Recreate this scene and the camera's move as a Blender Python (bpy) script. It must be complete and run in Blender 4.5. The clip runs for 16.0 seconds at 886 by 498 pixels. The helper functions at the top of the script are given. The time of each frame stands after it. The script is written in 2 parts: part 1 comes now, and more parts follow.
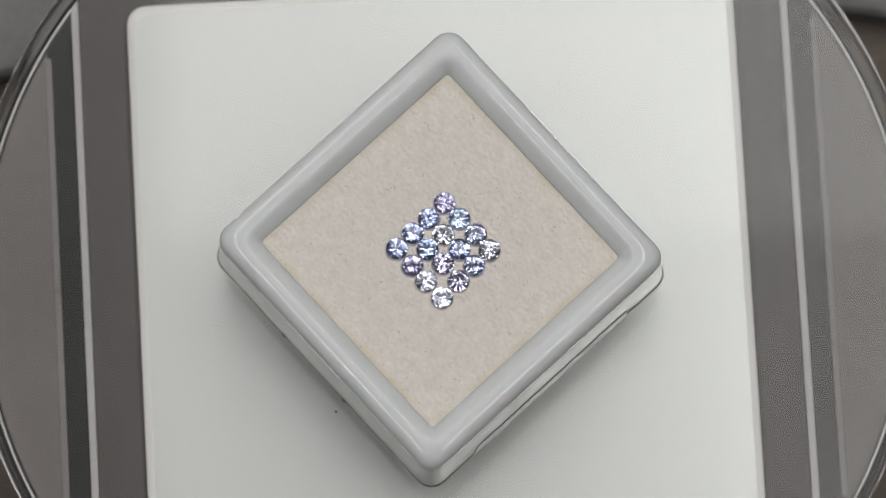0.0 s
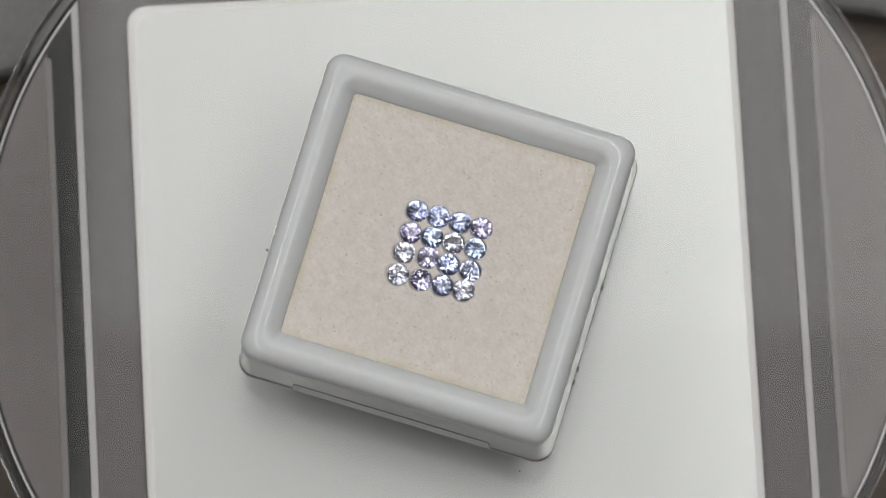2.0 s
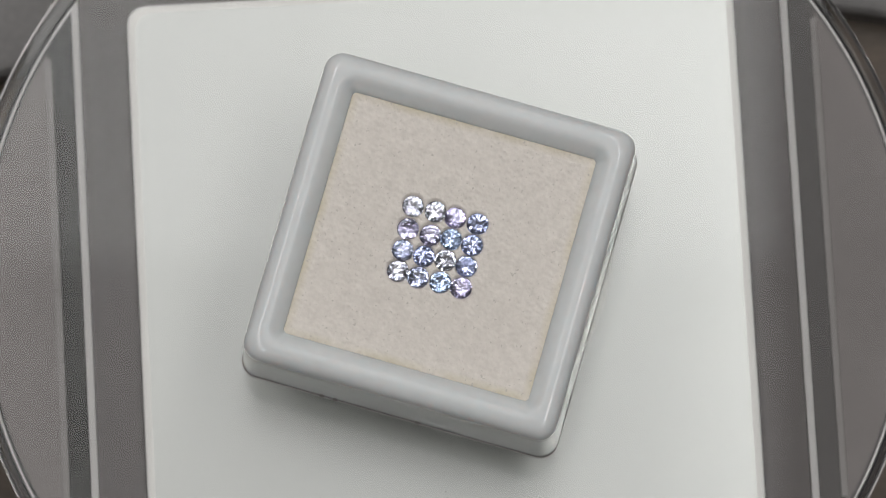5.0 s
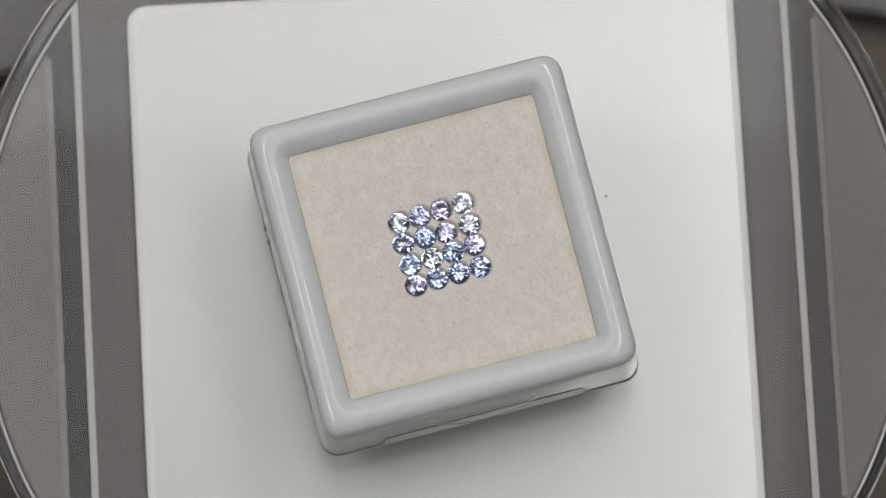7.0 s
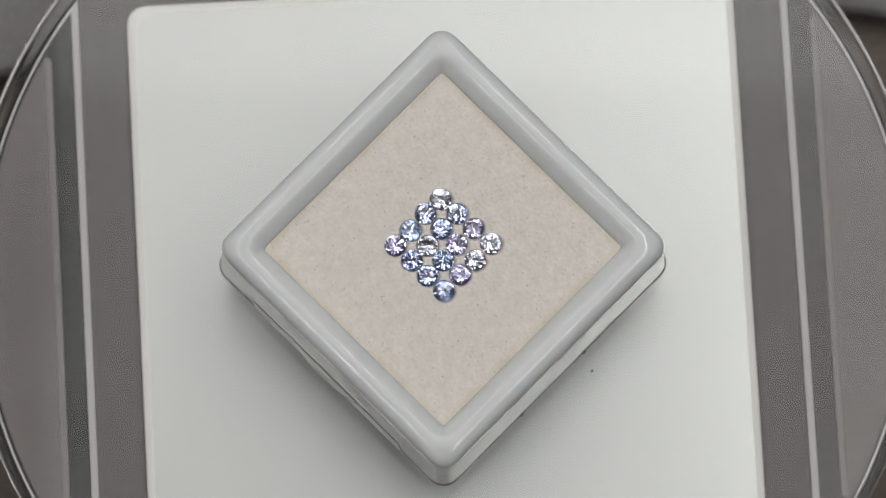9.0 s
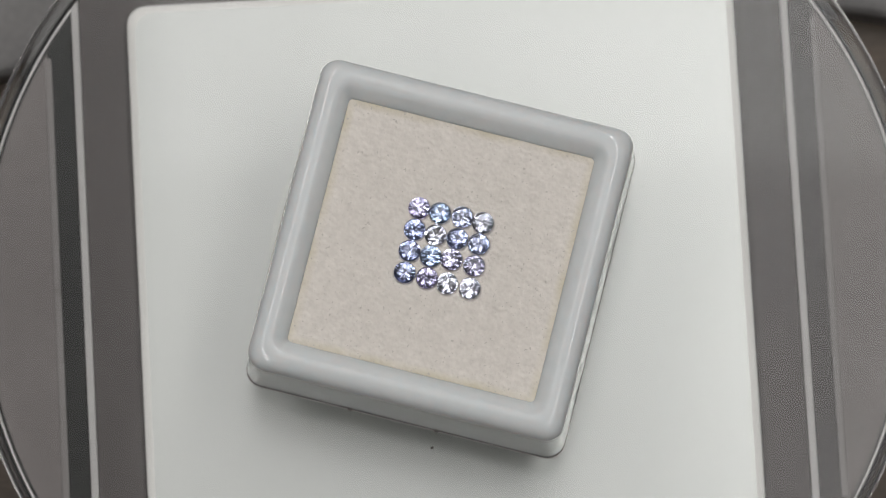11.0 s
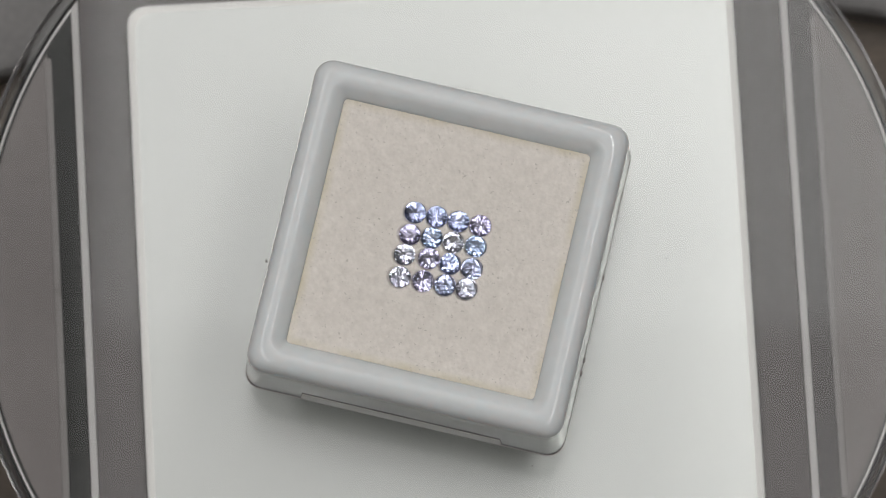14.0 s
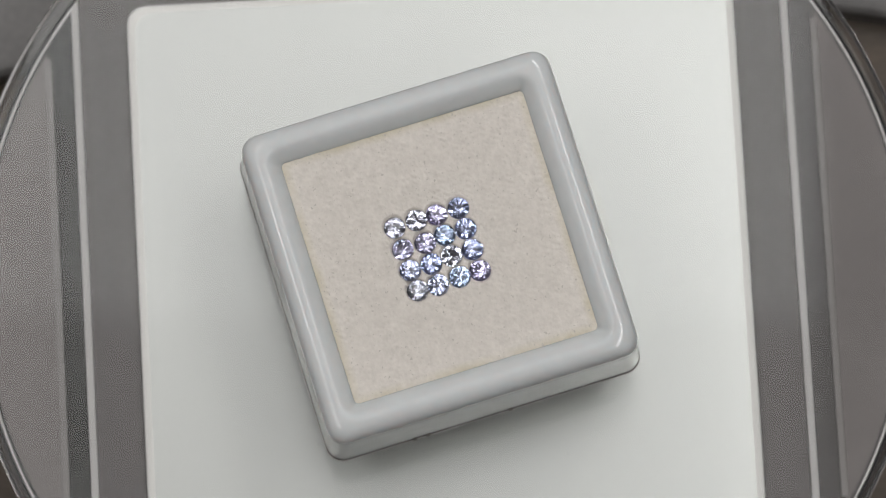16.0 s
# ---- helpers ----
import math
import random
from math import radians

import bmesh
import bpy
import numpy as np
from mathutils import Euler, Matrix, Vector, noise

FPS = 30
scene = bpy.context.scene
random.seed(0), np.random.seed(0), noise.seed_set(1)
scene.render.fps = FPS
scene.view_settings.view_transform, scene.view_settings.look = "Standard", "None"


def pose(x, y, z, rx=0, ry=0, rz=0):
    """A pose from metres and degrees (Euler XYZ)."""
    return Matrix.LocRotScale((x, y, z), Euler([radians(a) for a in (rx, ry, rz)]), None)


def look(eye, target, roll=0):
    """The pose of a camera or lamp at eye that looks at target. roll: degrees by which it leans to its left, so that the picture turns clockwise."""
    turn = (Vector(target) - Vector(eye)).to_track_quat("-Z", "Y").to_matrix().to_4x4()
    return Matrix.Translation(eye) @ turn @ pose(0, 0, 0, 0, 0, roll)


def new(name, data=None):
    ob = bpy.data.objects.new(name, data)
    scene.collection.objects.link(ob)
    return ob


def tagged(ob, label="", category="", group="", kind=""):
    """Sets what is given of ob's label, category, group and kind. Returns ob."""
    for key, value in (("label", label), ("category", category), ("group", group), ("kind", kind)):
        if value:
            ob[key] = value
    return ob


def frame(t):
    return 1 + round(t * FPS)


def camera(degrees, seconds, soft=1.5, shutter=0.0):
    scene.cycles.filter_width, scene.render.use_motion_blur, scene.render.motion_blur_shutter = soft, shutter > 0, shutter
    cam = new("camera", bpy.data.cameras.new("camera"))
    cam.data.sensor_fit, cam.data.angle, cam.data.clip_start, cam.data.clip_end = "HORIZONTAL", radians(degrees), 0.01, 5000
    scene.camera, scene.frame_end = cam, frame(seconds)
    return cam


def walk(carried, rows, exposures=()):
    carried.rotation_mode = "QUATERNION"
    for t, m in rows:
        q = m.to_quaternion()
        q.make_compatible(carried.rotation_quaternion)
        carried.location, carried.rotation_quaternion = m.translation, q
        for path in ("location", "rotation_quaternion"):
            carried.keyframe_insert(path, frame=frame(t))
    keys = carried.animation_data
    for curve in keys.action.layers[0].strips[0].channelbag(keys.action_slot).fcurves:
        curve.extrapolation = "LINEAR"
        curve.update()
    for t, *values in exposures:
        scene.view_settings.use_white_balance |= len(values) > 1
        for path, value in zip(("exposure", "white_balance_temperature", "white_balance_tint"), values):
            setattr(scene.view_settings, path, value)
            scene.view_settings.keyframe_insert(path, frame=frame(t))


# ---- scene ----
MM = 0.001

# ---------------------------------------------------------------- camera
TILT = radians(8.5)
DIST = 0.419
TARGET = Vector((0.21 * MM, -0.08 * MM, 46.0 * MM))
EYE = TARGET + DIST * Vector((0, -math.sin(TILT), math.cos(TILT)))
cam = camera(11.2, 16.0, soft=1.0)
cam.data.dof.use_dof = True
cam.data.dof.focus_distance = 0.417
cam.data.dof.aperture_fstop = 36
walk(cam, [(0, look(EYE, TARGET)), (16, look(EYE, TARGET))], exposures=[(0, 0.0), (16, 0.0)])

# ---------------------------------------------------------------- light
world = bpy.data.worlds.new("room_air")
world.use_nodes = True
scene.world = world
world.node_tree.nodes["Background"].inputs["Color"].default_value = (1.0, 0.98, 0.97, 1)
world.node_tree.nodes["Background"].inputs["Strength"].default_value = 0.04


def strip_light(name, place, aim, length, width, watts, colour):
    data = bpy.data.lights.new(name, "AREA")
    data.shape, data.size, data.size_y = "RECTANGLE", width, length
    data.energy, data.color = watts, colour
    ob = new(name, data)
    z = (Vector(place) - Vector(aim)).normalized()
    y = (Vector((0, 1, 0)) - z * z.y).normalized()
    x = y.cross(z)
    ob.matrix_world = Matrix.Translation(place) @ Matrix((x, y, z)).transposed().to_4x4()
    return ob


strip_light("tube_light_west", (-0.30, 0.27, 0.64), (0.0, 0.27, 0.04), 1.20, 0.085, 2.15, (1.0, 0.975, 0.96))
strip_light("tube_light_east", (0.23, 0.27, 0.64), (0.0, 0.27, 0.04), 1.20, 0.08, 2.25, (1.0, 0.98, 0.965))
strip_light("ceiling_light", (0.01, 0.92, 1.70), (0.01, 0.92, 0.0), 1.30, 0.40, 2.1, (1.0, 0.985, 0.985))
# added weaker fill: softens the ceiling light's south cutoff, lifts the plate's near part
strip_light("added_falloff_fill", (0.01, 0.16, 1.70), (0.01, 0.16, 0.0), 0.22, 0.40, 0.19, (1.0, 0.97, 0.965))


# ---------------------------------------------------------------- materials
def base_material(name, colour, rough=0.5, metal=0.0):
    m = bpy.data.materials.new(name)
    m.use_nodes = True
    b = m.node_tree.nodes["Principled BSDF"]
    b.inputs["Base Color"].default_value = (*colour, 1)
    b.inputs["Roughness"].default_value = rough
    b.inputs["Metallic"].default_value = metal
    return m, m.node_tree, b


def varied(name, dark, light, rough, metal=0.0, scale=200.0, stretch=(1, 1, 1), bump=0.0, fine=1500.0,
           rough_swing=0.08, detail=6.0):
    """Two scales of colour variation, a roughness swing and a fine bump."""
    m, t, b = base_material(name, light, rough, metal)
    n, l = t.nodes, t.links
    co = n.new("ShaderNodeTexCoord")
    mp = n.new("ShaderNodeMapping")
    mp.inputs["Scale"].default_value = stretch
    l.new(co.outputs["Object"], mp.inputs["Vector"])
    n1 = n.new("ShaderNodeTexNoise")
    n1.inputs["Scale"].default_value, n1.inputs["Detail"].default_value = scale, detail
    l.new(mp.outputs["Vector"], n1.inputs["Vector"])
    n2 = n.new("ShaderNodeTexNoise")
    n2.inputs["Scale"].default_value, n2.inputs["Detail"].default_value = fine, 3.0
    l.new(mp.outputs["Vector"], n2.inputs["Vector"])
    mixf = n.new("ShaderNodeMath")
    mixf.operation = "MULTIPLY_ADD"
    mixf.inputs[1].default_value, mixf.inputs[2].default_value = 0.5, 0.0
    l.new(n2.outputs["Fac"], mixf.inputs[0])
    add = n.new("ShaderNodeMath")
    add.operation = "MULTIPLY_ADD"
    add.inputs[1].default_value = 0.5
    l.new(n1.outputs["Fac"], add.inputs[0])
    l.new(mixf.outputs[0], add.inputs[2])
    ramp = n.new("ShaderNodeValToRGB")
    ramp.color_ramp.elements[0].position, ramp.color_ramp.elements[1].position = 0.32, 0.68
    ramp.color_ramp.elements[0].color, ramp.color_ramp.elements[1].color = (*dark, 1), (*light, 1)
    l.new(add.outputs[0], ramp.inputs["Fac"])
    l.new(ramp.outputs["Color"], b.inputs["Base Color"])
    mr = n.new("ShaderNodeMapRange")
    mr.inputs["To Min"].default_value = max(0.02, rough - rough_swing)
    mr.inputs["To Max"].default_value = rough + rough_swing
    l.new(n1.outputs["Fac"], mr.inputs["Value"])
    l.new(mr.outputs["Result"], b.inputs["Roughness"])
    if bump:
        bp = n.new("ShaderNodeBump")
        bp.inputs["Strength"].default_value, bp.inputs["Distance"].default_value = bump, 0.0002
        l.new(n2.outputs["Fac"], bp.inputs["Height"])
        l.new(bp.outputs["Normal"], b.inputs["Normal"])
    return m


M_RIM = varied("white_box_plastic", (0.65, 0.675, 0.683), (0.70, 0.725, 0.733), 0.14, scale=90, fine=700, rough_swing=0.05)
M_RIM.node_tree.nodes["Principled BSDF"].inputs["Subsurface Weight"].default_value = 0.6
M_RIM.node_tree.nodes["Principled BSDF"].inputs["Subsurface Radius"].default_value = (1.0, 0.85, 0.8)
M_RIM.node_tree.nodes["Principled BSDF"].inputs["Subsurface Scale"].default_value = 0.003
M_TRAY = varied("cloudy_tray_plastic", (0.78, 0.755, 0.745), (0.84, 0.82, 0.81), 0.2, scale=160, fine=900)
# opaque dark grey: the shade under the box is put into the clear base's colour
M_BASE = varied("shaded_clear_plastic", (0.07, 0.068, 0.066), (0.11, 0.107, 0.104), 0.15, scale=160, fine=900)
M_FOAM = varied("cream_foam", (0.66, 0.62, 0.572), (0.785, 0.74, 0.688), 0.95, scale=900, fine=2600, bump=0.5)


def speckle(m, scale, limit, dark):
    """Sparse dark fibres over a material's colour."""
    t = m.node_tree
    n, l = t.nodes, t.links
    b = n["Principled BSDF"]
    source = b.inputs["Base Color"].links[0].from_socket
    co = n.new("ShaderNodeTexCoord")
    no = n.new("ShaderNodeTexNoise")
    no.inputs["Scale"].default_value, no.inputs["Detail"].default_value = scale, 2.0
    l.new(co.outputs["Object"], no.inputs["Vector"])
    mr = n.new("ShaderNodeMapRange")
    mr.inputs["From Min"].default_value, mr.inputs["From Max"].default_value = limit, limit + 0.06
    l.new(no.outputs["Fac"], mr.inputs["Value"])
    mix = n.new("ShaderNodeMix")
    mix.data_type = "RGBA"
    l.new(mr.outputs["Result"], mix.inputs["Factor"])
    l.new(source, mix.inputs["A"])
    mix.inputs["B"].default_value = (*dark, 1)
    l.new(mix.outputs["Result"], b.inputs["Base Color"])


def edge_stain(m, colour, start, end):
    """Yellowed glue along the border of a square insert, uneven along its length."""
    t = m.node_tree
    n, l = t.nodes, t.links
    b = n["Principled BSDF"]
    source = b.inputs["Base Color"].links[0].from_socket
    co = n.new("ShaderNodeTexCoord")
    sep = n.new("ShaderNodeSeparateXYZ")
    l.new(co.outputs["Object"], sep.inputs[0])
    sides = []
    for axis in ("X", "Y"):
        a = n.new("ShaderNodeMath")
        a.operation = "ABSOLUTE"
        l.new(sep.outputs[axis], a.inputs[0])
        sides.append(a)
    far = n.new("ShaderNodeMath")
    far.operation = "MAXIMUM"
    l.new(sides[0].outputs[0], far.inputs[0])
    l.new(sides[1].outputs[0], far.inputs[1])
    mr = n.new("ShaderNodeMapRange")
    mr.inputs["From Min"].default_value, mr.inputs["From Max"].default_value = start, end
    l.new(far.outputs[0], mr.inputs["Value"])
    no = n.new("ShaderNodeTexNoise")
    no.inputs["Scale"].default_value, no.inputs["Detail"].default_value = 260.0, 4.0
    l.new(co.outputs["Object"], no.inputs["Vector"])
    patch = n.new("ShaderNodeMapRange")
    patch.inputs["From Min"].default_value, patch.inputs["From Max"].default_value = 0.35, 0.65
    patch.inputs["To Min"].default_value, patch.inputs["To Max"].default_value = 0.25, 1.0
    l.new(no.outputs["Fac"], patch.inputs["Value"])
    mul = n.new("ShaderNodeMath")
    mul.operation = "MULTIPLY"
    l.new(mr.outputs["Result"], mul.inputs[0])
    l.new(patch.outputs["Result"], mul.inputs[1])
    mix = n.new("ShaderNodeMix")
    mix.data_type = "RGBA"
    l.new(mul.outputs[0], mix.inputs["Factor"])
    l.new(source, mix.inputs["A"])
    mix.inputs["B"].default_value = (*colour, 1)
    l.new(mix.outputs["Result"], b.inputs["Base Color"])


edge_stain(M_FOAM, (0.60, 0.545, 0.40), 10.9 * MM, 11.9 * MM)
speckle(M_FOAM, 3200.0, 0.67, (0.54, 0.505, 0.46))
M_PLATE = varied("satin_plate", (0.665, 0.68, 0.665), (0.69, 0.705, 0.69), 0.32, metal=0.98, scale=60, fine=2500, rough_swing=0.02)
# white non-metal colour paints the highlight on the plate's bevel
M_PLATE_GLINT = varied("plate_edge_glint", (0.82, 0.81, 0.79), (0.88, 0.87, 0.85), 0.35, scale=60, fine=2500)
# pale colour carries the shine along the side panels' chamfers
M_EDGE_SHINE = varied("painted_edge_shine", (0.60, 0.585, 0.58), (0.68, 0.665, 0.66), 0.3, scale=120, fine=900)
M_DARK = varied("smoky_gloss_plastic", (0.098, 0.088, 0.087), (0.120, 0.109, 0.107), 0.18, scale=60, fine=900)
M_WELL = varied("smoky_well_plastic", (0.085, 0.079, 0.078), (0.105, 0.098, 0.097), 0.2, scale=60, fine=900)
# near-black colour paints the dark reflection in the left half-moon panel
M_DARK_REFLECTION = varied("dark_reflection_plastic", (0.028, 0.0285, 0.028), (0.042, 0.0425, 0.041), 0.16, scale=60, fine=900)
M_OUTER = varied("pale_smoky_plastic", (0.175, 0.158, 0.156), (0.215, 0.196, 0.193), 0.22, scale=60, fine=900)
# lighter tone for the line that stands in for the edge strip's reflection
M_EDGE_REFLECTION = varied("edge_reflection", (0.21, 0.195, 0.192), (0.25, 0.235, 0.232), 0.3, scale=60, fine=900)
M_GLITTER = varied("glitter", (0.85, 0.85, 0.85), (0.95, 0.95, 0.95), 0.12, metal=1.0, scale=100, fine=900)
M_TABLE = varied("brown_wood", (0.05, 0.036, 0.025), (0.13, 0.095, 0.065), 0.5, scale=40, stretch=(1, 8, 1), fine=400, bump=0.2)
M_MAT = varied("grey_mat", (0.16, 0.155, 0.155), (0.22, 0.215, 0.21), 0.6, scale=80, fine=1200, bump=0.2)
M_BLACK = varied("black_rubber", (0.015, 0.015, 0.015), (0.03, 0.03, 0.03), 0.6, scale=100, fine=900, bump=0.2)
M_CEILING = varied("ceiling_paint", (0.74, 0.75, 0.75), (0.80, 0.81, 0.81), 0.9, scale=2, fine=40)
M_WALL = varied("room_plaster", (0.70, 0.70, 0.69), (0.76, 0.76, 0.75), 0.9, scale=2, fine=40)


def glass_material(name, tint, ior=1.5, rough=0.0):
    m, t, b = base_material(name, tint, rough)
    b.inputs["Transmission Weight"].default_value = 1.0
    b.inputs["IOR"].default_value = ior
    return m


M_GLASS = glass_material("clear_glass", (0.99, 0.99, 0.985))


def pane_material(name, gloss):
    """A flat clear pane: mirrors a little of what is above it and lets the rest through."""
    m = bpy.data.materials.new(name)
    m.use_nodes = True
    n, l = m.node_tree.nodes, m.node_tree.links
    n.remove(n["Principled BSDF"])
    clear = n.new("ShaderNodeBsdfTransparent")
    clear.inputs["Color"].default_value = (0.985, 0.99, 0.985, 1)
    shine = n.new("ShaderNodeBsdfGlossy")
    shine.inputs["Roughness"].default_value = 0.03
    mix = n.new("ShaderNodeMixShader")
    mix.inputs[0].default_value = gloss
    l.new(clear.outputs[0], mix.inputs[1])
    l.new(shine.outputs[0], mix.inputs[2])
    l.new(mix.outputs[0], n["Material Output"].inputs["Surface"])
    return m


M_PANE = pane_material("clear_glass_face", 0.042)
M_TAB = glass_material("clear_tab_plastic", (0.95, 0.95, 0.93), 1.49, 0.08)
M_DUST = varied("dark_dust", (0.08, 0.07, 0.06), (0.14, 0.13, 0.12), 0.8, scale=300, fine=2000)
# dark tone for the painted gap shade under the frame, and for the nicks
M_GAP_SHADE_NICK = varied("gap_shade_and_nicks", (0.17, 0.155, 0.145), (0.30, 0.28, 0.265), 0.6, scale=300, fine=2000)


def gem_material(name, tint):
    m, t, b = base_material(name, tint, 0.0)
    b.inputs["Transmission Weight"].default_value = 1.0
    b.inputs["IOR"].default_value = 1.77
    return m


# ---------------------------------------------------------------- mesh helpers
def part(name, bm, material, parent=None, label="", smooth=False):
    me = bpy.data.meshes.new(name)
    bmesh.ops.recalc_face_normals(bm, faces=bm.faces)
    bm.to_mesh(me)
    bm.free()
    me.materials.append(material)
    if smooth:
        for p in me.polygons:
            p.use_smooth = True
    ob = new(name, me)
    if parent is not None:
        ob.parent = parent
    if label:
        tagged(ob, label)
    return ob


def thing(name, m, label, category, group="", kind=""):
    ob = new(name)
    ob.empty_display_size = 0.005
    ob.matrix_world = m
    return tagged(ob, label, category, group, kind)


def square_loop(half, radius, z, per=6, half_y=None):
    """Corner points of a rounded square, anticlockwise from the east side."""
    hy = half if half_y is None else half_y
    pts = []
    for k, (sx, sy) in enumerate(((1, 1), (-1, 1), (-1, -1), (1, -1))):
        cx, cy = sx * (half - radius), sy * (hy - radius)
        for j in range(per + 1):
            a = math.pi / 2 * (k + j / per)
            pts.append((cx + radius * math.cos(a), cy + radius * math.sin(a), z))
    return pts


def skin(loops, close_ends=True, ring=False):
    """Quads between successive loops of equal length."""
    bm = bmesh.new()
    vs = [[bm.verts.new(p) for p in lp] for lp in loops]
    n = len(vs[0])
    pairs = list(zip(vs, vs[1:])) + ([(vs[-1], vs[0])] if ring else [])
    for a, b in pairs:
        for i in range(n):
            bm.faces.new((a[i], a[(i + 1) % n], b[(i + 1) % n], b[i]))
    if close_ends and not ring:
        bm.faces.new(vs[0])
        bm.faces.new(vs[-1])
    return bm


def lathe(profile, segments=128):
    bm = bmesh.new()
    rows = []
    for k in range(segments):
        a = 2 * math.pi * k / segments
        rows.append([bm.verts.new((r * math.cos(a), r * math.sin(a), z)) for r, z in profile])
    for k in range(segments):
        a, b = rows[k], rows[(k + 1) % segments]
        for i in range(len(profile)):
            j = (i + 1) % len(profile)
            bm.faces.new((a[i], b[i], b[j], a[j]))
    bmesh.ops.remove_doubles(bm, verts=bm.verts, dist=1e-7)
    return bm


def block(x0, x1, y0, y1, z0, z1, bevel=0.0, segments=3):
    bm = bmesh.new()
    bmesh.ops.create_cube(bm, size=1.0)
    for v in bm.verts:
        v.co = ((x0 + x1) / 2 + v.co.x * (x1 - x0), (y0 + y1) / 2 + v.co.y * (y1 - y0), (z0 + z1) / 2 + v.co.z * (z1 - z0))
    if bevel:
        bmesh.ops.bevel(bm, geom=list(bm.edges), offset=bevel, segments=segments, profile=0.5, affect="EDGES")
    return bm


# ---------------------------------------------------------------- room
def room():
    for name, b in (("wall_north", (-1.5, 1.5, 1.5, 1.6, -0.75, 1.75)), ("wall_south", (-1.5, 1.5, -1.6, -1.5, -0.75, 1.75)),
                    ("wall_west", (-1.6, -1.5, -1.6, 1.6, -0.75, 1.75)), ("wall_east", (1.5, 1.6, -1.6, 1.6, -0.75, 1.75)),
                    ("ceiling", (-1.6, 1.6, -1.6, 1.6, 1.75, 1.85)), ("floor", (-1.6, 1.6, -1.6, 1.6, -0.85, -0.75))):
        ob = part(name, block(*b), M_CEILING if name == "ceiling" else M_WALL)
        tagged(ob, "plain painted plaster closing the room", name.split("_")[0], kind="structure")


room()


# ---------------------------------------------------------------- table and mat
def table():
    t = thing("table", pose(0, 0, 0), "brown wooden table under the display stand", "table")
    part("tabletop", block(-0.6, 0.6, -0.45, 0.55, -0.03, 0.0, 0.003), M_TABLE, t)
    for x in (-0.55, 0.55):
        for y in (-0.4, 0.5):
            part("leg", block(x - 0.03, x + 0.03, y - 0.03, y + 0.03, -0.75, -0.03, 0.003), M_TABLE, t)


def mat():
    """A thick grey mat behind the stand; its front edge curves round it."""
    bm = bmesh.new()
    front = []
    n = 40
    for k in range(n + 1):
        x = -180 + 360 * k / n
        front.append((x * MM, (33.2 - 0.0026 * (x - 13.5) ** 2) * MM))
    front = [(x, max(y, -0.02)) for x, y in front]
    outline = front + [(0.18, 0.30), (-0.18, 0.30)]
    loops = []
    for grow, z in ((0.0, 0.0003), (0.0, 3.2), (0.5, 3.8), (1.2, 4.0)):
        loops.append([(x, y + grow * MM, z * MM) for x, y in outline])
    ob = part("grey_mat", skin(loops), M_MAT)
    tagged(ob, "thick dark grey mat with a curved edge on the table", "mat")


table()
mat()


# ---------------------------------------------------------------- display stand
YAW = 3.1
BASE = pose(0.35 * MM, 0.17 * MM, 0, 0, 0, YAW)
BASE_R = 45.9 * MM
DISC_R = 46.2 * MM
DISC_Z = 30.5 * MM
BOX_Z = 26.0 * MM


def chord_panel(x0, sign, r, z0, z1, bevel):
    """A flat panel between a chord at x0 and the arc of radius r, with a bevelled edge."""
    def outline(inset):
        xx, rr = x0 + sign * inset, r - 0.2 * inset
        h = math.sqrt(rr * rr - xx * xx)
        a = math.atan2(h, abs(xx))
        pts = []
        for k in range(41):
            t = -a + 2 * a * k / 40
            pts.append((sign * rr * math.cos(t), rr * math.sin(t)))
        for k in range(1, 12):
            pts.append((xx, h - 2 * h * k / 12))
        return pts
    loops = [[(x, y, z0) for x, y in outline(0)], [(x, y, z1 - bevel * 0.8) for x, y in outline(0)],
             [(x, y, z1) for x, y in outline(bevel)]]
    return skin(loops)


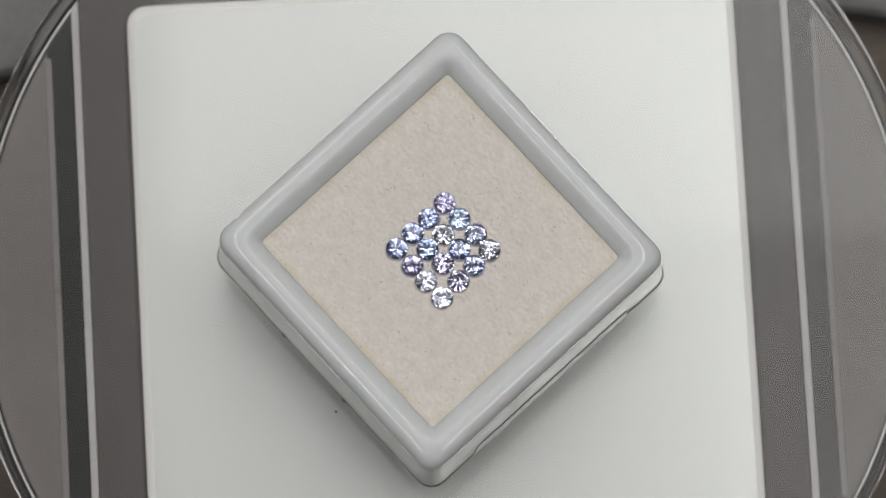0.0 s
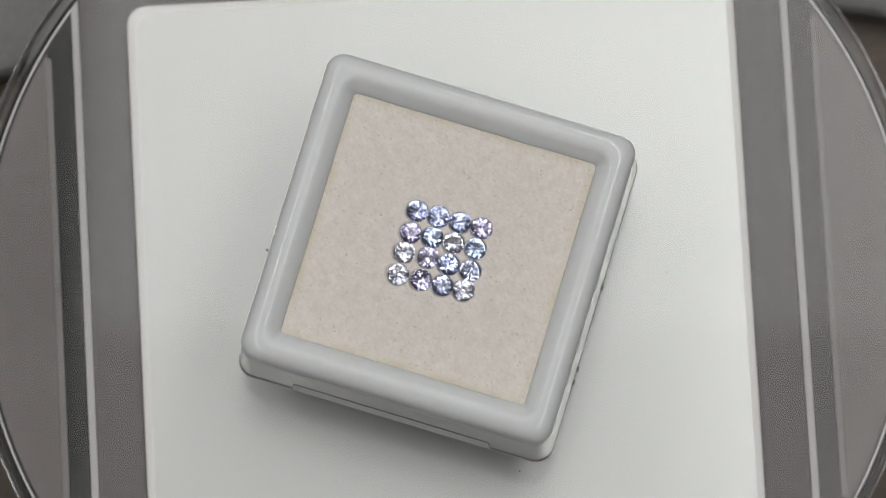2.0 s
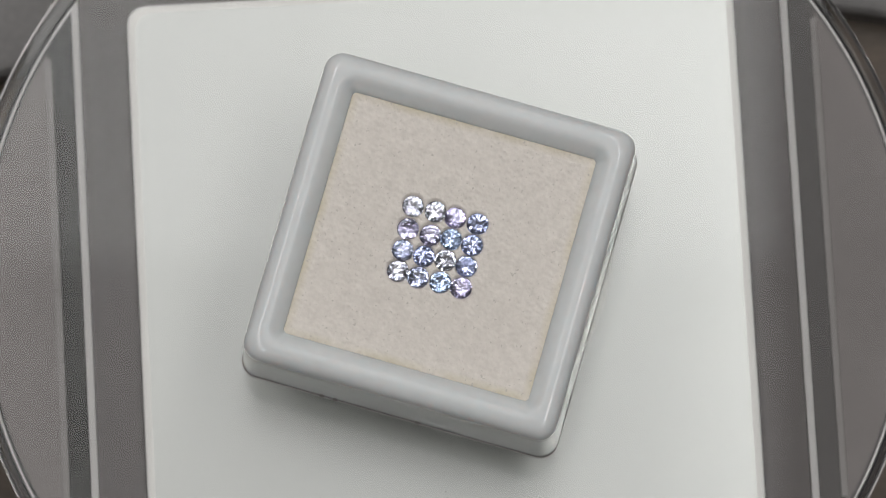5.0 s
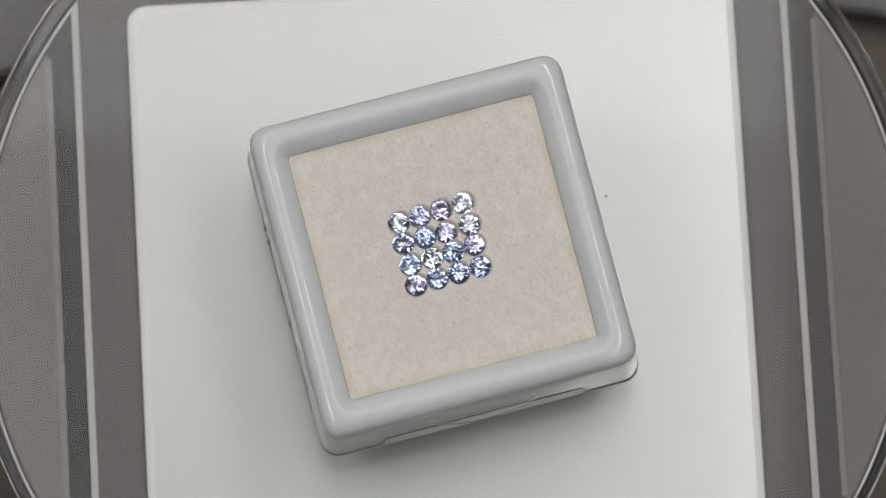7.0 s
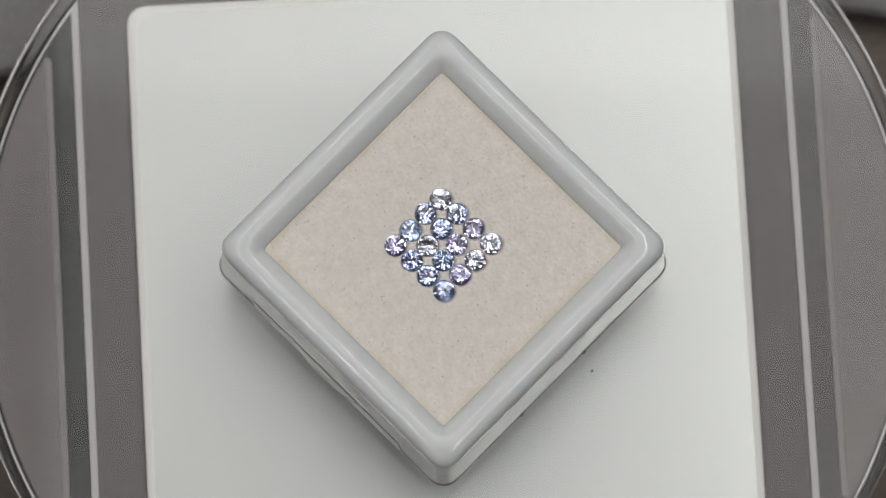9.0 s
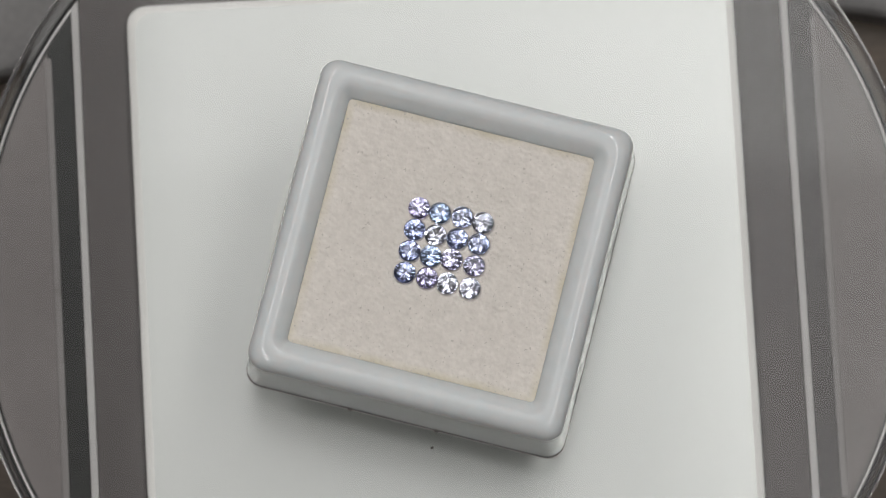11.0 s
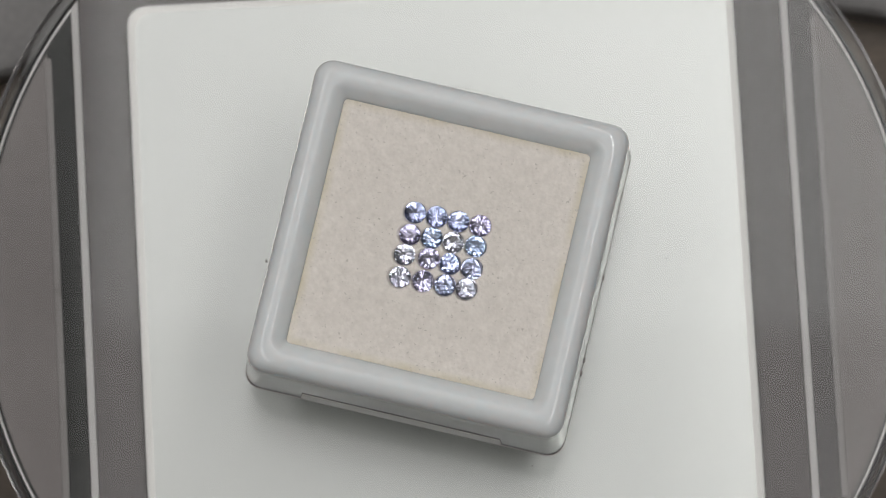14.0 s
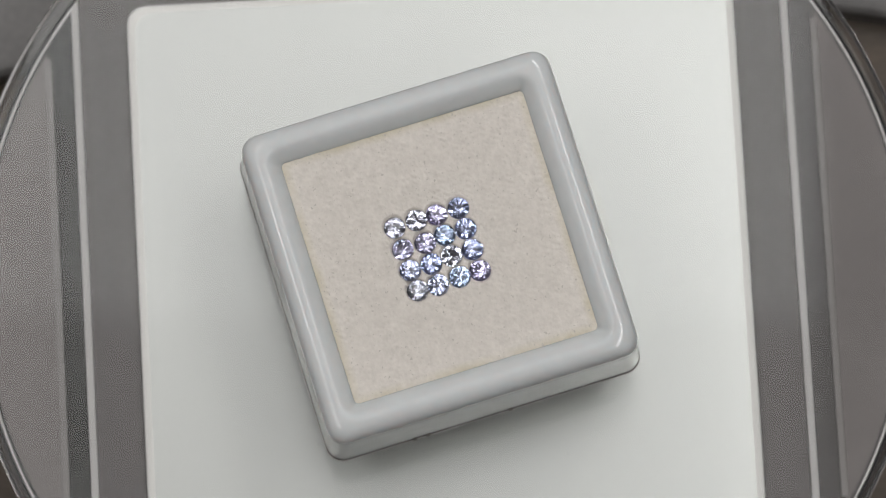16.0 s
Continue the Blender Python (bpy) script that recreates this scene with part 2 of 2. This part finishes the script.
def stand():
    s = thing("display_stand", BASE, "round smoky grey glossy plastic display stand", "display stand")
    r = BASE_R
    body = [(0, 0), (r - 1.5 * MM, 0), (r - 0.6 * MM, 0.6 * MM), (r, 2 * MM), (r, 24.2 * MM), (r - 0.5 * MM, 24.8 * MM), (0, 24.8 * MM)]
    part("body", lathe(body), M_DARK, s)
    # added black ring paints the dark refraction line inside the disc's edge
    ring = [(r - 0.58 * MM, 24.8 * MM), (r - 0.36 * MM, 24.8 * MM), (r - 0.36 * MM, 26.52 * MM), (r - 0.42 * MM, 26.6 * MM),
            (r - 0.52 * MM, 26.6 * MM), (r - 0.58 * MM, 26.52 * MM)]
    part("edge_shade_ring", lathe(ring, 160), M_BLACK, s, "black ring added for the dark line at the disc's edge")
    # middle bar
    x0, x1 = -34.35 * MM, 34.2 * MM
    rr = r - 0.8 * MM
    outline = []
    for k in range(33):
        a0, a1 = math.acos(x1 / rr), math.acos(x0 / rr)
        a = a0 + (a1 - a0) * k / 32
        outline.append((rr * math.cos(a), rr * math.sin(a)))
    for k in range(33):
        a0, a1 = math.acos(x0 / rr), math.acos(x1 / rr)
        a = -(a0 + (a1 - a0) * k / 32)
        outline.append((rr * math.cos(a), rr * math.sin(a)))
    loops = [[(x, y, 24.8 * MM) for x, y in outline], [(x, y, 26.0 * MM) for x, y in outline]]
    part("bar", skin(loops), M_DARK, s)
    for sx, xx in ((-1, -34.42 * MM), (1, 34.28 * MM)):
        part("edge_strip", chord_panel(xx, sx, r - 0.62 * MM, 24.8 * MM, 26.4 * MM, 0.65 * MM), M_EDGE_SHINE, s, "bevelled edge of the side panel, its shine painted pale")
        # left panel: dark reflection put into its colour; right panel: plain smoky colour
        part("side_panel", chord_panel(xx + sx * 0.66 * MM, sx, r - 0.95 * MM, 26.0 * MM, 26.5 * MM, 0.12 * MM), M_DARK_REFLECTION if sx < 0 else M_WELL, s,
             "glossy half-moon panel, its dark reflection painted into the colour" if sx < 0 else "glossy smoky half-moon panel")
        part("outer_panel", chord_panel(xx + sx * 3.1 * MM, sx, r - 1.25 * MM, 26.4 * MM, 26.56 * MM, 0.1 * MM), M_OUTER, s, "lighter glossy outer panel")
        # thin bar added in place of the edge strip's blurred reflection
        part("reflection_line", block(xx + sx * 3.1 * MM - 0.35 * MM, xx + sx * 3.1 * MM + 0.35 * MM, -23.5 * MM, 23.5 * MM, 26.4 * MM, 26.68 * MM, 0.1 * MM), M_EDGE_REFLECTION, s, "raised line painted as the edge strip's faint reflection")
    return s


stand()


def plate():
    p = thing("plate", BASE, "square white satin plate lying on the display stand", "plate")
    hx, hy, cx, cy, r = 29.67 * MM, 29.67 * MM, 0.0, -1.5 * MM, 1.9 * MM
    loops = []
    for inset, z in ((0.3, 26.0), (0, 26.2), (0, 26.9), (0.1, 27.12), (0.65, 27.36), (0.8, 27.4)):
        loops.append([(x + cx, y + cy, zz) for x, y, zz in square_loop(hx - inset * MM, r, z * MM, 8, hy - inset * MM)])
    top = part("top", skin(loops), M_PLATE, p)
    top.data.materials.append(M_PLATE_GLINT)
    # sides and bevel take the painted highlight colour
    for f in top.data.polygons:
        if f.normal.z < 0.985:
            f.material_index = 1


plate()


# ---------------------------------------------------------------- the turning disc and box
def turn(t):
    """The turn of the disc and the box in degrees at t seconds."""
    return -29.7 * (t - 7.5) - 0.2


def disc_pose(t):
    """The disc sits a little askew on its hub, so it wobbles as it turns."""
    return pose(0.35 * MM, 0.17 * MM, DISC_Z, 0.79, 0.61, turn(t))


def disc():
    d = thing("glass_turntable", disc_pose(0), "clear round glass turntable disc under the gem box", "turntable")
    prof = [(0, -2.1 * MM), (DISC_R - 0.45 * MM, -2.1 * MM), (DISC_R - 0.12 * MM, -1.95 * MM), (DISC_R, -1.65 * MM),
            (DISC_R, -0.45 * MM), (DISC_R - 0.12 * MM, -0.15 * MM), (DISC_R - 0.45 * MM, 0), (0, 0)]
    ob = part("disc", lathe(prof, 180), M_GLASS, d)
    ob.data.materials.append(M_PANE)
    for f in ob.data.polygons:
        if abs(f.normal.z) > 0.99:
            f.material_index = 1
    ob.visible_shadow = False
    hub = [(0, -3.05 * MM), (4 * MM, -3.05 * MM), (4 * MM, -2.15 * MM), (0, -2.15 * MM)]
    part("hub", lathe(hub, 32), M_BLACK, d, "black hub under the disc")
    rnd = random.Random(9)
    for x, y, r in ((16.9, 3.05, 0.16), (-12.5, 16.5, 0.10), (9.0, -19.0, 0.08), (-20.5, -6.0, 0.09), (4.0, 22.5, 0.07)):
        bm = bmesh.new()
        bmesh.ops.create_icosphere(bm, subdivisions=1, radius=r * MM)
        for v in bm.verts:
            v.co = Vector((v.co.x * rnd.uniform(0.7, 1.3), v.co.y * rnd.uniform(0.7, 1.2), v.co.z * 0.5))
            v.co += Vector((x * MM, y * MM, r * MM * 0.4))
        part("dust_speck", bm, M_DUST, d)
    return d


def side_loop(half, radius, zs, per=6, stop=9.5, step=0.25):
    """A rounded square whose sides carry two stops; zs gives the height at the corners and between the stops."""
    low, high = zs
    h = half - radius
    pts = []
    for k in range(4):
        ang = math.pi / 2 * k
        c, s = math.cos(ang), math.sin(ang)
        def put(u, v, z):
            pts.append(((u * c - v * s) * MM, (u * s + v * c) * MM, z * MM))
        mid = high if k % 2 else low
        for v, z in ((-stop - step, low), (-stop, mid), (stop, mid), (stop + step, low)):
            put(half, v, z)
        for j in range(per + 1):
            a = math.pi / 2 * j / per
            put(h + radius * math.cos(a), h + radius * math.sin(a), low)
    return pts


FOAM_Z = 20.2


def foam_mesh(centres):
    """The foam's top as a fine relief with a dimple under each stone."""
    n, half = 236, 12.05
    step = 2 * half / n
    verts, faces = [], []
    for j in range(n + 1):
        y = -half + step * j
        for i in range(n + 1):
            x = -half + step * i
            z = FOAM_Z
            z += 0.012 * noise.noise(Vector((x * 2.2, y * 3.0, 0)))
            z += 0.036 * noise.noise(Vector((x * 4.5, y * 4.5, 7)))
            row = math.floor(y / 0.6)
            lean = 1 if row % 2 else -1
            knit = math.sin(2 * math.pi * (x / 0.62 + lean * y / 1.2))
            z += 0.026 * knit * (0.6 + noise.noise(Vector((x * 0.8, y * 0.8, 11))))
            z += 0.05 * noise.noise(Vector((x * 0.35, y * 0.35, 3)))
            edge = half - max(abs(x), abs(y))
            if edge < 0.3:
                z -= 0.9 * (0.3 - edge)
            if abs(x) < 5 and abs(y) < 5:
                for cx, cy in centres:
                    d = math.hypot(x - cx, y - cy)
                    if d < 1.08:
                        z = min(z, FOAM_Z - 0.02 - (1.08 - d) * 1.15)
            verts.append((x * MM, y * MM, z * MM))
    w = n + 1
    for j in range(n):
        for i in range(n):
            a = j * w + i
            faces.append((a, a + 1, a + w + 1, a + w))
    # sides and underside
    ring = [i for i in range(w)] + [j * w + n for j in range(1, w)] + [n * w + i for i in range(n - 1, -1, -1)] + [j * w for j in range(n - 1, 0, -1)]
    base = len(verts)
    for k in ring:
        verts.append((verts[k][0], verts[k][1], 13.0 * MM))
    for k in range(len(ring)):
        m = (k + 1) % len(ring)
        faces.append((ring[m], ring[k], base + k, base + m))
    faces.append(tuple(base + k for k in range(len(ring) - 1, -1, -1)))
    me = bpy.data.meshes.new("foam")
    me.from_pydata(verts, [], faces)
    me.materials.append(M_FOAM)
    for p in me.polygons:
        p.use_smooth = True
    return me


def stone_places():
    for (u, v), tint in GEMS:
        yield (u / 3 - 120) / 19.1, (109.5 - v / 3) / 19.1, tint


def gem_box():
    b = thing("gem_box", pose(0, 0, BOX_Z, 0, 0, turn(0)), "square white plastic gem box with cream foam, open on top", "gem box")
    off = Matrix.Translation((0.16 * MM, 0.10 * MM, 0.0))
    # narrow base
    loops = [square_loop(h * MM, r * MM, z * MM) for h, r, z in
             ((11.6, 1.2, 4.5), (12.0, 1.4, 4.9), (13.0, 1.6, 9.6), (14.2, 1.6, 10.2), (14.2, 1.6, 12.5))]
    base = part("base", skin(loops), M_BASE, b, "clear plastic base, the shade under the box painted into its colour")
    # flange under the frame's skirt
    prof = [(14.3, (10.0, 10.0)), (15.36, (10.0, 10.0)), (15.51, (10.2, 10.2)), (15.49, (10.35, 14.2)), (15.40, (10.5, 14.4)), (14.3, (10.5, 14.4))]
    flange = part("flange", skin([side_loop(h, 1.7, z) for h, z in prof], ring=True), M_TRAY, b, "cloudy plastic flange with a stepped upper edge")
    # dark strip in place of the shade between flange and frame
    prof = [(14.4, (10.52, 14.42)), (15.475, (10.52, 14.42)), (15.475, (10.64, 14.54)), (14.4, (10.64, 14.54))]
    gap_shade = part("gap_shade", skin([side_loop(h, 1.7, z) for h, z in prof], ring=True), M_GAP_SHADE_NICK, b, "dark strip painting the shade in the gap under the frame")
    # frame: flared skirt with a half-round top
    rows = [(14.3, (10.67, 14.57)), (15.43, (10.67, 14.57)), (15.39, (11.4, 15.2)), (15.03, (18.6, 18.6)), (15.02, (19.6, 19.6))]
    for k in range(13):
        a = math.radians(4 + 106 * k / 12)
        rows.append((13.5 + 1.52 * math.cos(a), (20.25 + 1.5 * math.sin(a),) * 2))
    rows += [(12.62, (21.35, 21.35)), (12.30, (20.98, 20.98)), (12.06, (20.66, 20.66)), (11.90, (20.42, 20.42)), (11.78, (20.27, 20.27))]
    rows += [(11.72, (19.9, 19.9)), (11.95, (17.5, 17.5)), (14.2, (17.5, 17.5))]
    frame_bm = skin([side_loop(h, 1.75 if h > 13.3 else 0.45 + max(0.0, h - 11.9) * 0.9, z) for h, z in rows], ring=True)
    rim = part("frame", frame_bm, M_RIM, b, "glossy white rounded frame", smooth=True)
    foam = new("foam", foam_mesh([(x, y) for x, y, _ in stone_places()]))
    foam.parent = b
    tagged(foam, "cream felt foam insert")
    # clear thumb tab
    tab = bmesh.new()
    lower, upper = [], []
    for k in range(21):
        u = -6.5 + 13 * k / 20
        y = -(14.95 + 1.15 * (1 - (u / 6.5) ** 2))
        lower.append((u * MM, y * MM, 15.6 * MM))
        upper.append((u * MM, (y + 0.05) * MM, 16.4 * MM))
    for z, lst in ((15.6, lower), (16.4, upper)):
        lst.append((6.0 * MM, -14.6 * MM, z * MM))
        lst.append((-6.0 * MM, -14.6 * MM, z * MM))
    thumb = part("thumb_tab", skin([lower, upper]), M_TAB, b, "clear plastic thumb tab")
    # little dark nicks along one side
    for u in (-2.2, 5.9, 7.2):
        nick = part("nick", block(-15.60 * MM, -15.40 * MM, (u - 0.2) * MM, (u + 0.2) * MM, 10.5 * MM, 11.2 * MM, 0.05 * MM), M_GAP_SHADE_NICK, b)
        nick.matrix_local = off
    for u in (-5.0, 3.4):
        nick = part("nick", block(15.40 * MM, 15.60 * MM, (u - 0.2) * MM, (u + 0.2) * MM, 10.3 * MM, 11.0 * MM, 0.05 * MM), M_GAP_SHADE_NICK, b)
        nick.matrix_local = off
    # glittering crumbs on the rim's inner edge
    rnd = random.Random(3)
    for u, r in ((0.4, 0.06), (-1.2, 0.08), (2.4, 0.05), (4.5, 0.04), (-3.4, 0.035)):
        bm = bmesh.new()
        bmesh.ops.create_icosphere(bm, subdivisions=1, radius=r * MM)
        for v in bm.verts:
            v.co *= rnd.uniform(0.8, 1.2)
            v.co += Vector((-11.75 * MM, u * MM, (FOAM_Z + 0.12) * MM))
        part("crumb", bm, M_GLITTER, b, "glittering crumb").matrix_local = off
    for ob in (base, flange, gap_shade, rim, foam, thumb):
        ob.matrix_local = off
    return b


def brilliant_mesh(seed):
    """A round brilliant 2 mm across: table, star, kite and girdle facets, pavilion."""
    rnd = random.Random(seed)
    bm = bmesh.new()
    R = 1.01 * MM
    tw = 0.55 + rnd.uniform(-0.04, 0.04)
    crown, pav, girdle = 0.30 + rnd.uniform(-0.04, 0.04), 0.88 + rnd.uniform(-0.06, 0.06), 0.05
    def ring(r, z, n, shift):
        return [bm.verts.new((R * r * math.cos(2 * math.pi * (k + shift) / n), R * r * math.sin(2 * math.pi * (k + shift) / n), R * z)) for k in range(n)]
    n, m = 10, 20
    tab = ring(tw, crown, n, 0)
    kite = ring(0.78, crown * 0.58, n, 0.5)
    g1, g2 = ring(1, 0, m, 0), ring(1, -girdle, m, 0)
    low = ring(0.24, -(girdle + pav * 0.79), n, 0.5)
    tip = bm.verts.new((R * rnd.uniform(-0.03, 0.03), R * rnd.uniform(-0.03, 0.03), -(girdle + pav) * R))
    bm.faces.new(tab)
    for k in range(n):
        t0, t1, c0, c1 = tab[k], tab[(k + 1) % n], kite[k], kite[(k - 1) % n]
        bm.faces.new((t0, t1, c0))
        bm.faces.new((t0, c0, g1[2 * k]))
        bm.faces.new((t0, g1[2 * k], c1))
        bm.faces.new((c0, g1[2 * k + 1], g1[2 * k]))
        bm.faces.new((c0, g1[(2 * k + 2) % m], g1[2 * k + 1]))
        bm.faces.new((g2[2 * k], g2[2 * k + 1], low[k]))
        bm.faces.new((g2[2 * k + 1], g2[(2 * k + 2) % m], low[k]))
        bm.faces.new((g2[2 * k], low[k], tip))
        bm.faces.new((low[(k - 1) % n], g2[2 * k], tip))
    for k in range(m):
        bm.faces.new((g1[k], g1[(k + 1) % m], g2[(k + 1) % m], g2[k]))
    bmesh.ops.recalc_face_normals(bm, faces=bm.faces)
    me = bpy.data.meshes.new("brilliant")
    bm.to_mesh(me)
    bm.free()
    return me


# place in the box and tint of each stone, row by row
CLEAR, PALE, BLUE, SKY, VIOLET, LILAC = "CLEAR", "PALE", "BLUE", "SKY", "VIOLET", "LILAC"
TINTS = {CLEAR: ((0.81, 0.84, 1.0), "nearly colourless"), PALE: ((0.64, 0.71, 1.0), "very pale blue"),
         BLUE: ((0.57, 0.65, 1.0), "light blue"), SKY: ((0.55, 0.69, 1.0), "sky blue"),
         VIOLET: ((0.72, 0.69, 1.0), "violet blue"), LILAC: ((0.73, 0.72, 1.0), "pale lilac")}
GEMS = (((178, 143), CLEAR), ((293, 138), PALE), ((411, 134), LILAC), ((535, 128), CLEAR),
        ((173, 255), PALE), ((291, 255), BLUE), ((408, 258), LILAC), ((538, 250), CLEAR),
        ((179, 377), SKY), ((300, 372), CLEAR), ((417, 370), SKY), ((534, 362), VIOLET),
        ((180, 490), VIOLET), ((298, 487), BLUE), ((415, 486), BLUE), ((533, 483), BLUE))
GEM_Z = (FOAM_Z + 0.10) * MM


def gems():
    made = []
    mats = {k: gem_material(v[1].replace(" ", "_") + "_sapphire", v[0]) for k, v in TINTS.items()}
    rnd = random.Random(5)
    for i, (x, y, tint) in enumerate(stone_places()):
        me = brilliant_mesh(i)
        me.materials.append(mats[tint])
        ob = new("gemstone", me)
        tagged(ob, TINTS[tint][1] + " round brilliant-cut gemstone on the cream foam", "gemstone", "gemstones laid in a square")
        local = pose(x * MM, y * MM, GEM_Z, rnd.uniform(-4, 4), rnd.uniform(-4, 4), rnd.uniform(0, 45))
        made.append((ob, local))
    return made


DISC = disc()
BOX = gem_box()
STONES = gems()


def motions():
    times = [0.5 * k for k in range(33)]
    walk(DISC, [(t, disc_pose(t)) for t in times])
    walk(BOX, [(t, pose(0, 0, BOX_Z, 0, 0, turn(t))) for t in times])
    for ob, local in STONES:
        walk(ob, [(t, pose(0, 0, BOX_Z, 0, 0, turn(t) + 0.5) @ local) for t in times])


motions()
